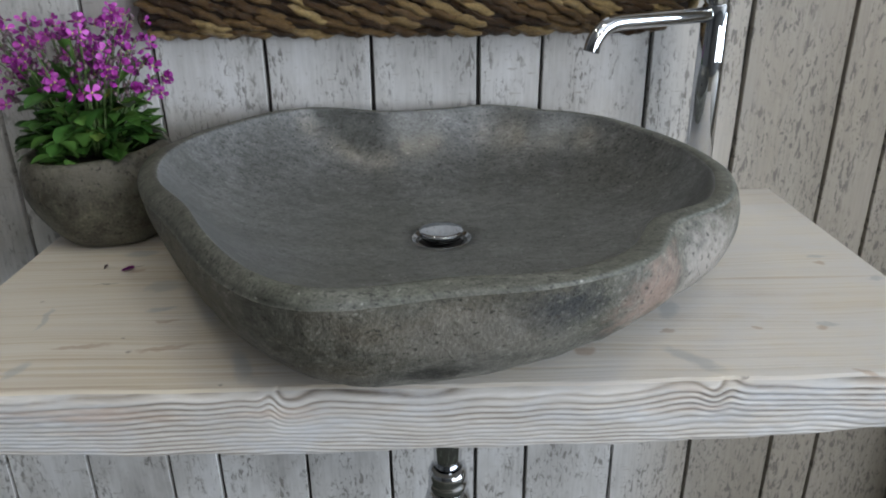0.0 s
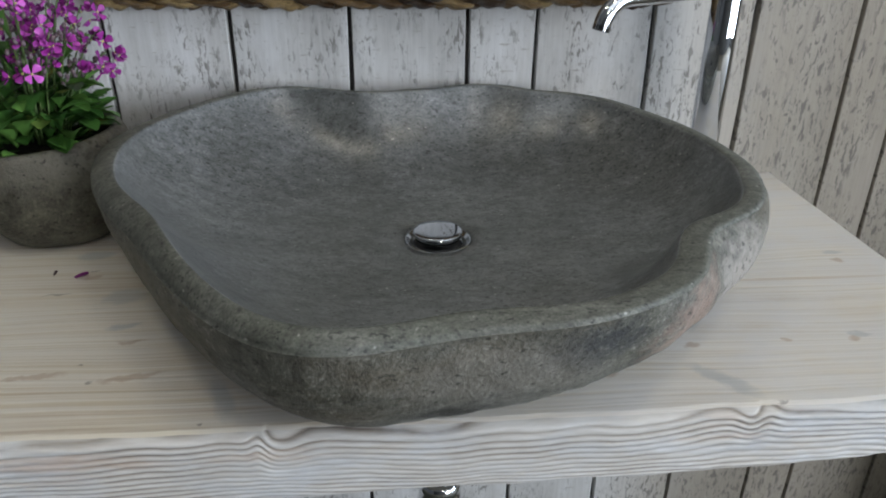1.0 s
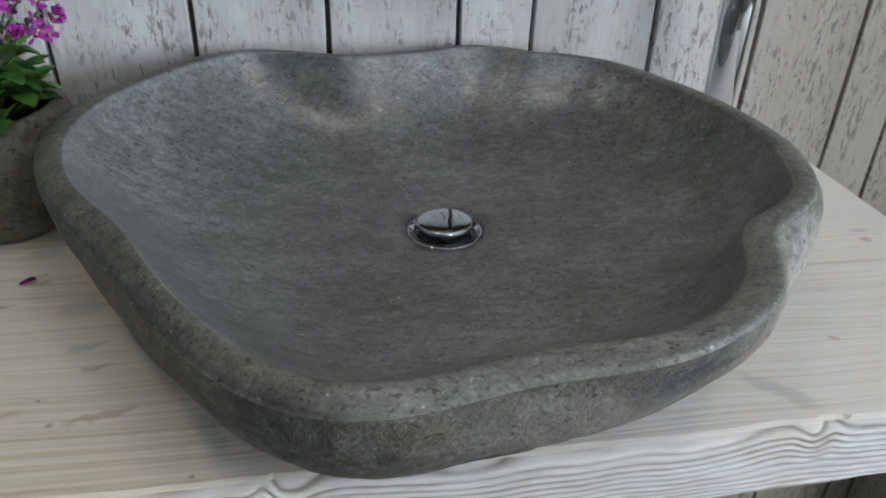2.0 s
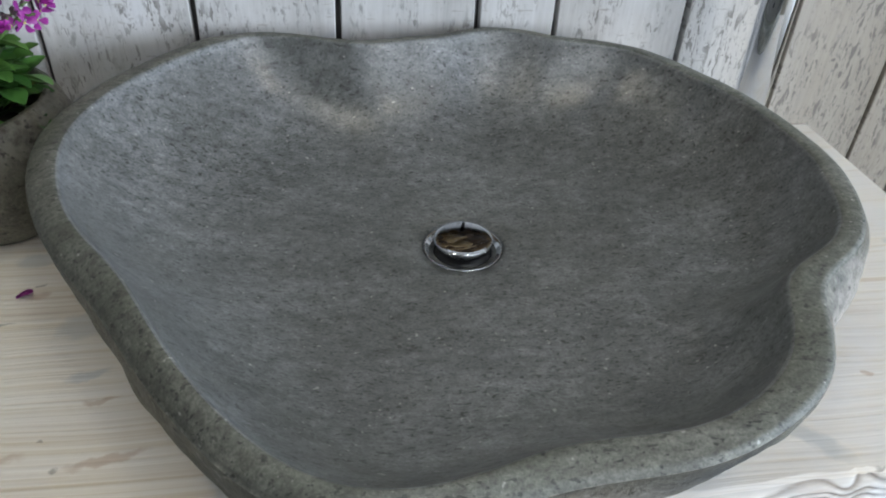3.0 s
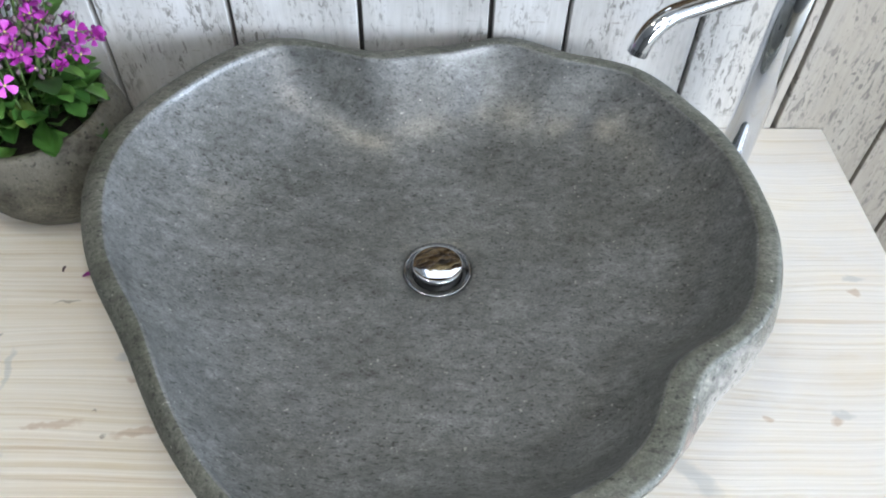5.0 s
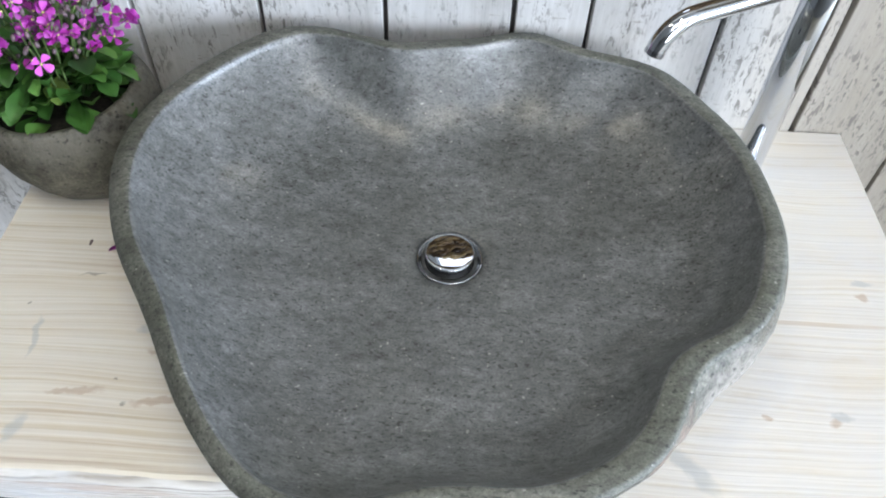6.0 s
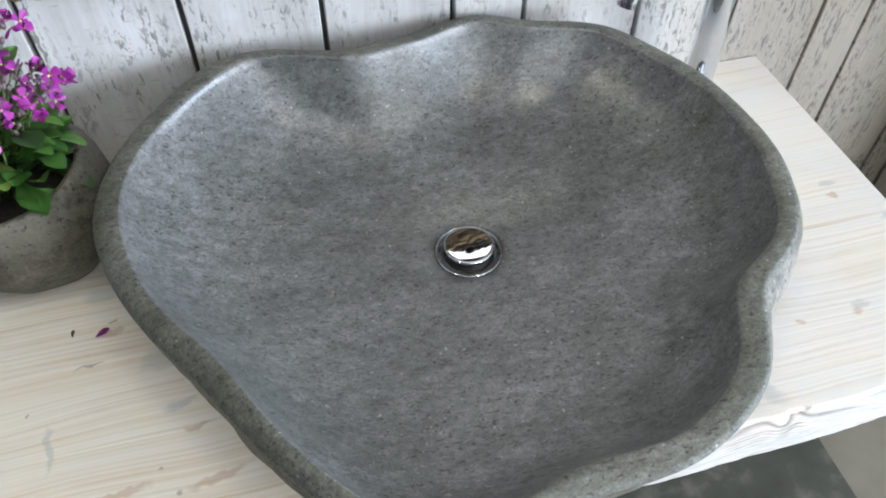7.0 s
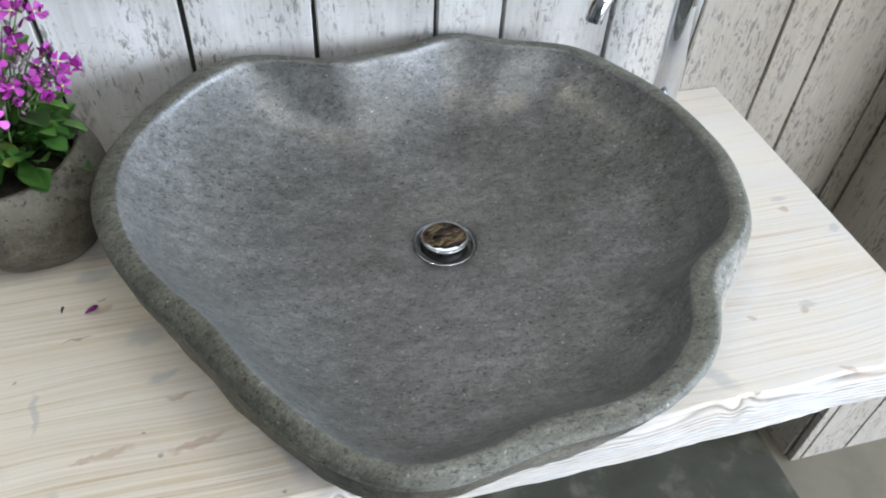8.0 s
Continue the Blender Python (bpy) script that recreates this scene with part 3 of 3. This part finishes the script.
def wood_counter():
    nx, nz = 820, 80
    bm = bmesh.new()
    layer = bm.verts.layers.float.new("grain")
    rows = []
    for k in range(nz + 1):
        row = []
        for i in range(nx + 1):
            x = CL + (CR - CL) * i / nx
            v = k / nz
            z = TOP - 0.0015 - v * (TOP - 0.0015 - under_line(x))
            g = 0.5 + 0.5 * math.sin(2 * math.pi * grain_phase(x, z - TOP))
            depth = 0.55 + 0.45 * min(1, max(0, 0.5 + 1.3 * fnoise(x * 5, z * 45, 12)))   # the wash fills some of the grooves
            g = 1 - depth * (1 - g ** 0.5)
            lip = 0.006 * max(0, 1 - v / 0.10) ** 2 + 0.004 * max(0, (v - 0.9) / 0.1) ** 2
            y = front_line(x) + lip + 0.0020 * (1 - g) + 0.0025 * fnoise(x * 13, z * 30, 8) + 0.0006 * fnoise(x * 60, z * 200, 3)
            p = bm.verts.new((x, y, z))
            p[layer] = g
            row.append(p)
        rows.append(row)
    for a, b in zip(rows, rows[1:]):
        for j in range(nx):
            bm.faces.new((a[j], a[j + 1], b[j + 1], b[j]))
    lip = [(p.co.x, p.co.y + 0.004, TOP) for p in rows[0]]
    edge_row = [tuple(p.co) for p in rows[0]]
    low = [tuple(p.co) for p in rows[-1]]
    counter = tagged(new("wooden_counter"), "thick whitewashed pine counter with a rough wavy front edge", "counter")
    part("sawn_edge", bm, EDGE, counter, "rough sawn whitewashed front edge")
    top = bmesh.new()
    back_top = [(x, -0.002, TOP) for x, y, z in lip]
    back_low = [(x, -0.002, z) for x, y, z in low]
    rings(top, [edge_row, lip, back_top, back_low, low], False)
    for j in (0, nx):
        top.faces.new([top.verts.new(p) for p in (edge_row[j], lip[j], back_top[j], back_low[j], low[j])])
    part("board", top, PINE, counter, "whitewashed knotty pine board", smooth=False)


wood_counter()


# ---- siphon under the counter ----
def siphon():
    s = tagged(new("siphon"), "chrome bottle trap under the wooden counter", "siphon")
    s.location = (0.004, BY, 0)
    part("pipe", lathe([(0.0175, 0.50), (0.0175, 0.80)], 32), CHROME, s)
    part("nut", lathe([(0.018, 0.588), (0.022, 0.586), (0.0245, 0.580), (0.0245, 0.574), (0.022, 0.5705), (0.0245, 0.567), (0.025, 0.558), (0.022, 0.555)], 32, False), CHROME, s)
    part("trap_body", lathe([(0.0, 0.44), (0.024, 0.44), (0.030, 0.446), (0.030, 0.53), (0.027, 0.545), (0.022, 0.553), (0.018, 0.553)], 40, False), CHROME, s)
    part("outlet", tube([(0, 0.02, 0.505), (0, 0.12, 0.505), (0, 0.265, 0.505)], 0.015), CHROME, s)
    part("wall_rosette", lathe([(0.015, -0.003), (0.032, -0.003), (0.034, 0.0), (0.034, 0.004), (0.015, 0.006)], 32, False), CHROME, s).matrix_local = pose(0, 0.262, 0.505, 90, 0, 0)


siphon()


# ---- tall tap ----
TX, TY = 0.338, -0.082


def tall_tap():
    t = tagged(new("basin_tap"), "tall polished chrome tap with a curved spout", "tap")
    t.location = (TX, TY, TOP)
    part("base_ring", lathe([(0.016, 0.0), (0.024, 0.0), (0.024, 0.004), (0.0225, 0.006), (0.016, 0.006)], 40, False), CHROME, t)
    part("pillar", lathe([(0.0178, 0.004), (0.0168, 0.262), (0.0158, 0.2635)], 48), CHROME, t)
    part("head", lathe([(0.0150, 0.2635), (0.0150, 0.2655), (0.0165, 0.267), (0.0165, 0.300), (0.0155, 0.303), (0.0, 0.3035)], 48, False), CHROME, t)
    way = Vector((0.170 - TX, -0.174 - TY, 0)).normalized()
    reach = math.hypot(0.170 - TX, -0.174 - TY)
    bend = 0.036
    pts = [way * ((reach - bend) * f) + Vector((0, 0, 0.252)) for f in (0.05, 0.35, 0.7, 1.0)]
    for k in range(1, 9):
        a = math.radians(10 * k)
        pts.append(way * (reach - bend + bend * math.sin(a)) + Vector((0, 0, 0.252 - bend * 0.85 * (1 - math.cos(a)))))
    pts.append(pts[-1] + (pts[-1] - pts[-2]).normalized() * 0.004)
    part("spout", tube(pts, 0.0090, 24, False), CHROME, t)
    tip = pts[-1]
    end = part("aerator", lathe([(0.0, 0.003), (0.0075, 0.003), (0.0080, 0.0), (0.0090, 0.0), (0.0090, 0.005)], 24, False), RUBBER, t, "dark aerator mouth")
    end.matrix_local = Matrix.Translation(tip) @ (pts[-2] - pts[-1]).to_track_quat("Z", "Y").to_matrix().to_4x4()


tall_tap()


# ---- mirror with a woven frame ----
MX0, MX1, MZ0, MZ1, BAND, DEEP = -0.378, 0.338, 1.074, 1.46, 0.134, 0.050


def strand_mesh():
    """One bulging, twisted lobe of rope, lying along x."""
    loops = []
    for i in range(17):
        u = i / 16
        r = 0.22 + 0.78 * math.sin(math.pi * u) ** 0.6
        ring = []
        for a in (2 * math.pi * j / 10 for j in range(10)):
            q = r * (1 + 0.24 * math.cos(2 * a + 14 * u))
            ring.append((0.028 * (2 * u - 1), 0.0095 * q * math.cos(a), 0.0060 * q * math.sin(a) - 0.0042 * math.sin(math.pi * (u - 0.5))))
        loops.append(ring)
    return mesh_of("strand", rings(bmesh.new(), loops, True, True, True), ROPE)


def woven_mirror():
    o = tagged(new("wall_mirror"), "wall mirror in a brown woven seagrass rope frame", "mirror")
    bm = bmesh.new()
    for x0, x1, z0, z1 in ((MX0 + 0.02, MX1 - 0.02, MZ0 + 0.012, MZ0 + BAND), (MX0 + 0.02, MX1 - 0.02, MZ1 - BAND, MZ1 - 0.012),
                           (MX0 + 0.012, MX0 + BAND, MZ0 + BAND, MZ1 - BAND), (MX1 - BAND, MX1 - 0.012, MZ0 + BAND, MZ1 - BAND)):
        box(bm, x0, x1, -DEEP + 0.012, -0.001, z0, z1)
    part("frame_core", bm, plain("dark_core", (0.02, 0.012, 0.007), 0.9), o, smooth=False)
    part("glass", block(MX0 + BAND - 0.004, MX1 - BAND + 0.004, -0.026, -0.020, MZ0 + BAND - 0.004, MZ1 - BAND + 0.004), SILVER, o, "silvered mirror glass", smooth=False)
    me = strand_mesh()
    rnd = random.Random(4)
    pitch, step = 0.0096, 0.040
    rows = int(BAND / pitch)
    for k in range(rows):
        inset = 0.022 if k == 0 else 0.008 if k == 1 else 0.0
        z = MZ0 + 0.009 + k * pitch
        x = MX0 + inset + 0.03 + (k % 3) * step / 3
        while x < MX1 - inset - 0.022:
            tilt = 11 + rnd.uniform(-6, 6) if k > 1 else rnd.uniform(-1, 3)
            s = rnd.uniform(0.9, 1.12)
            piece("strand", me, o, pose(x, -DEEP + 0.012 + rnd.uniform(-0.002, 0.002) + (0.006 if k == 0 else 0), z + rnd.uniform(-0.0015, 0.0015), rnd.uniform(-30, 30), tilt, 0) @ Matrix.Diagonal((s, 1, rnd.uniform(0.85, 1.1), 1)))
            x += step * rnd.uniform(0.92, 1.08)
    for z in (MZ0 + 0.010,):                 # strands on the under side
        for y in (-0.028, -0.014):
            x = MX0 + 0.04
            while x < MX1 - 0.04:
                piece("strand", me, o, pose(x, y, z, 90, rnd.uniform(-6, 6), 0))
                x += step
    for side in (MX0 + 0.012, MX1 - 0.012):  # upright edges of the frame
        z = MZ0 + 0.04
        while z < MZ1 - 0.03:
            piece("strand", me, o, pose(side, -DEEP + 0.018, z, 0, 90, rnd.uniform(-8, 8)))
            z += step
    rest = bmesh.new()                       # the remaining weave, out of reach of the eye
    for z0, z1, x0, x1 in ((MZ1 - BAND, MZ1, MX0, MX1), (MZ0 + BAND, MZ1 - BAND, MX0, MX0 + BAND), (MZ0 + BAND, MZ1 - BAND, MX1 - BAND, MX1)):
        z = z0 + 0.007
        k = 0
        while z < z1:
            x = x0 + 0.03 + (k % 3) * step / 3
            while x < x1 - 0.02:
                box(rest, x - 0.024, x + 0.024, -DEEP + 0.002, -DEEP + 0.02, z - 0.006, z + 0.006)
                x += step + 0.004
            z += pitch
            k += 1
    tagged(part("weave", rest, ROPE, o, smooth=False), kind="stuff")


woven_mirror()

# ---- stone pot with a flowering plant ----
PX, PY = -0.420, -0.116


def stone_pot():
    seg = 96
    angles = [2 * math.pi * j / seg for j in range(seg)]
    profile = [(r * 0.92, z) for r, z in [(0.0, 0.0), (0.060, 0.0), (0.071, 0.004), (0.084, 0.022), (0.095, 0.046), (0.100, 0.066), (0.099, 0.084), (0.095, 0.099), (0.0915, 0.107), (0.088, 0.1105), (0.083, 0.111), (0.0795, 0.107), (0.077, 0.098), (0.075, 0.085)]]
    loops = []
    for r, z in profile[1:]:
        loops.append([((r + 0.003 * fnoise(math.cos(a) * 1.6, math.sin(a) * 1.6, z * 9) * min(1, r * 15) + 0.0008 * fnoise(math.cos(a) * 12, math.sin(a) * 12, z * 60)) * math.cos(a) + 0.012 * (1 - z / 0.111),
                       (r + 0.003 * fnoise(math.cos(a) * 1.6, math.sin(a) * 1.6, z * 9)) * math.sin(a),
                       z * (1 + 0.045 * math.cos(a - 0.3))) for a in angles])
    p = tagged(new("plant_pot"), "rough brownish grey stone plant pot on the counter", "plant pot")
    p.location = (PX, PY, TOP)
    part("pot_wall", rings(bmesh.new(), loops, True, True, False), POTSTONE, p)
    part("soil", lathe([(0.071, 0.080), (0.071, 0.089), (0.05, 0.094), (0.02, 0.096), (0.0, 0.096)], 40, False), SOIL, p, "dark potting soil")


stone_pot()


def leaf_mesh(name, length, width):
    bm = bmesh.new()
    rows = []
    for i in range(11):
        u = i / 10
        w = width * (0.14 + 0.86 * (u / 0.68) ** 1.3 if u < 0.68 else math.sqrt(max(0.02, 1 - ((u - 0.68) / 0.325) ** 2)))
        x, drop = length * u, 0.35 * length * (u ** 2) - 0.22 * length * u
        rows.append([bm.verts.new((x, w * s / 2, -drop + 0.22 * w * abs(s))) for s in (-1, -0.5, 0, 0.5, 1)])
    for a, b in zip(rows, rows[1:]):
        for j in range(4):
            bm.faces.new((a[j], a[j + 1], b[j + 1], b[j]))
    return mesh_of(name, bm, LEAF)


def flower_mesh(open_by):
    bm = bmesh.new()
    for k in range(4):
        q = Matrix.Rotation(math.pi / 2 * k + 0.2, 4, "Z") @ Matrix.Rotation(-open_by, 4, "Y")
        rows = []
        for u, w in ((0.12, 0.0012), (0.45, 0.0048), (0.75, 0.0072), (0.93, 0.0058), (1.0, 0.0026)):
            rows.append([bm.verts.new(q @ Vector((0.0105 * u, w * s / 2 * 1.1, 0.0016 * u * u - 0.0012 * abs(s)))) for s in (-1, 0, 1)])
        for a, b in zip(rows, rows[1:]):
            for j in (0, 1):
                bm.faces.new((a[j], a[j + 1], b[j + 1], b[j]))
    eye = bmesh.ops.create_icosphere(bm, subdivisions=1, radius=0.0014)
    for v in eye["verts"]:
        for f in v.link_faces:
            f.material_index = 1
    return mesh_of("flower", bm, PINK, EYE)


def flowering_plant():
    rnd = random.Random(11)
    o = tagged(new("flowering_plant"), "flowering rockcress with magenta blossoms and glossy green leaves", "plant")
    o.location = (PX, PY, TOP + 0.094)
    leaves = [leaf_mesh("leaf", 0.042, 0.024), leaf_mesh("leaf", 0.034, 0.021), leaf_mesh("leaf", 0.052, 0.018)]
    for k in range(270):
        a, r = rnd.uniform(0, 2 * math.pi), 0.048 * math.sqrt(rnd.random())
        h = rnd.uniform(0.0, 0.075 if k % 4 else 0.115) * (1.15 - r / 0.09)
        lift = rnd.uniform(6, 70) - 22 * (r / 0.06)
        s = rnd.uniform(0.72, 1.15)
        piece("leaf", leaves[k % 3], o, Matrix.Translation((r * math.cos(a), r * math.sin(a), h)) @ pose(0, 0, 0, rnd.uniform(-25, 25), -lift, math.degrees(a) + rnd.uniform(-45, 45)) @ Matrix.Scale(s, 4))
    flowers = [flower_mesh(0.25), flower_mesh(0.6), flower_mesh(1.05)]
    bud = mesh_of("bud", bmesh_ball(0.0024, 1.7), BUD)
    count = 0
    for k in range(54):
        a, spread = rnd.uniform(0, 2 * math.pi), math.sqrt(rnd.random())
        foot = Vector((0.035 * spread * math.cos(a), 0.035 * spread * math.sin(a), 0.01))
        height = rnd.uniform(0.115, 0.205) * (1.0 - 0.2 * spread) * (0.62 if k % 7 == 0 else 1.0)
        reach = 0.100 * spread
        top = Vector((reach * math.cos(a), min(reach * math.sin(a), 0.092), height))
        mid = (foot + top) / 2 + Vector((0, 0, 0.03 * spread + 0.01))
        pts = [foot * (1 - u) ** 2 + mid * 2 * u * (1 - u) + top * u ** 2 for u in (i / 7 for i in range(8))]
        part("stem", tube(pts, 0.0012, 5, True, 0.6), STEM, o)
        for i in range(rnd.randint(3, 6)):
            d = Vector((rnd.gauss(0, 1), rnd.gauss(0, 1), rnd.gauss(0.5, 0.7))).normalized()
            p = top + d * rnd.uniform(0.004, 0.017) - Vector((0, 0, rnd.uniform(0, 0.014)))
            if count < 298 and p.y < 0.10:
                turn = (d + Vector((0, -0.35, 0.3))).to_track_quat("Z", "Y").to_matrix().to_4x4()
                piece("flower", flowers[rnd.randint(0, 2)], o, Matrix.Translation(p) @ turn @ Matrix.Rotation(rnd.uniform(0, 6.3), 4, "Z") @ Matrix.Scale(rnd.uniform(0.68, 1.05), 4))
                count += 1
        for i in range(5):
            u = rnd.uniform(0.5, 1.0)
            p = foot * (1 - u) ** 2 + mid * 2 * u * (1 - u) + top * u ** 2 + Vector((rnd.uniform(-0.006, 0.006), rnd.uniform(-0.006, 0.006), 0.002))
            piece("bud", bud, o, Matrix.Translation(p) @ pose(0, 0, 0, rnd.uniform(-40, 40), rnd.uniform(-40, 40), 0))


def bmesh_ball(r, stretch):
    bm = bmesh.new()
    bmesh.ops.create_icosphere(bm, subdivisions=1, radius=r, matrix=Matrix.Diagonal((1, 1, stretch, 1)))
    return bm


flowering_plant()


def fallen_petal(x, y, turn, size, material, label):
    bm = bmesh.new()
    rows = []
    for u, w in ((0, 0.15), (0.3, 0.7), (0.7, 1.0), (1, 0.3)):
        rows.append([bm.verts.new(((u - 0.5) * size, w * s * size * 0.28, 0.0012 + 0.0022 * abs(s) + 0.002 * u)) for s in (-1, 0, 1)])
    for a, b in zip(rows, rows[1:]):
        for j in (0, 1):
            bm.faces.new((a[j], a[j + 1], b[j + 1], b[j]))
    bmesh.ops.solidify(bm, geom=bm.faces[:], thickness=0.0004)
    ob = part("fallen_petal", bm, material, None)
    ob.matrix_world = pose(x, y, TOP, 0, 0, turn)
    tagged(ob, label, "petal", "fallen petals")


fallen_petal(-0.352, -0.247, 25, 0.013, PINK, "fallen magenta flower petal lying on the counter")
fallen_petal(-0.379, -0.241, 70, 0.006, BUD, "small dark dried petal lying on the counter")

# ---- floor mat and boarded partition ----
tagged(part("floor_mat", block(-1.6, 0.795, -1.7, -0.02, 0.0, 0.008, 0.002), MAT, None, smooth=False), "dark grey floor mat below the counter", "floor mat")
partition = tagged(new("partition_wall"), "whitewashed board-clad partition standing beside the mat", "partition", kind="structure")
part("partition_core", block(0.835, 1.60, -0.205, -0.004, 0.0, 2.2), GAP, partition, smooth=False)

# ---- boards last ----
SEAMS = [-2.96, -2.82, -2.68, -2.54, -2.455, -2.315, -2.175, -2.035, -1.95, -1.81, -1.67, -1.53, -1.445, -1.305, -1.165, -1.025, -0.95, -0.862, -0.727, -0.594, -0.459, -0.375, -0.228, -0.087, 0.056, 0.141, 0.287,
         0.418, 0.556, 0.634, 0.780, 0.90, 1.04, 1.13, 1.27, 1.41, 1.55, 1.635, 1.775, 1.915, 2.055, 2.14, 2.28, 2.42, 2.56, 2.645, 2.785, 2.925, 3.065, 3.15, 3.29, 3.43, 3.57, 3.655, 3.795, 3.935, 4.075, 4.16, 4.30, 4.44, 4.60, 4.74, 4.88, 4.97, 5.11, 5.25, 5.39, 5.475, 5.615, 5.755, 5.895, 5.98, 6.20]


def board_mesh(width, height, seed):
    """One board, its long edges a little ragged, lying on the wall with its foot at the origin."""
    loops = []
    rows = 56
    for k in range(rows + 1):
        z = height * k / rows
        a = 0.0016 * fnoise(seed, z * 9, 1) + 0.0008 * fnoise(seed, z * 41, 2)
        b = 0.0016 * fnoise(seed + 5, z * 9, 3) + 0.0008 * fnoise(seed + 5, z * 41, 4)
        x0, x1 = 0.0029 + a, width - 0.0029 + b
        loops.append([(x0, 0.013, z), (x0, 0.001, z), (x0 + 0.001, 0, z), (x1 - 0.001, 0, z), (x1, 0.001, z), (x1, 0.013, z)])
    return mesh_of("board", rings(bmesh.new(), loops, True, True, True), BOARD, smooth=False)


for i, (x0, x1) in enumerate(zip(SEAMS, SEAMS[1:])):
    piece("board", board_mesh(x1 - x0, CEIL, i * 1.7), wall, Matrix.Translation((x0, 0, 0)))
x = 0.826
for i, w in enumerate((0.028, 0.112, 0.14, 0.085, 0.14, 0.14, 0.125)):
    piece("board", board_mesh(w, 2.2, 90 + i * 1.7), partition, Matrix.Translation((x, -0.218, 0)))
    x += w
piece("board", board_mesh(0.2, 2.2, 120), partition, Matrix.Translation((0.822, -0.004, 0)) @ pose(0, 0, 0, 0, 0, -90))
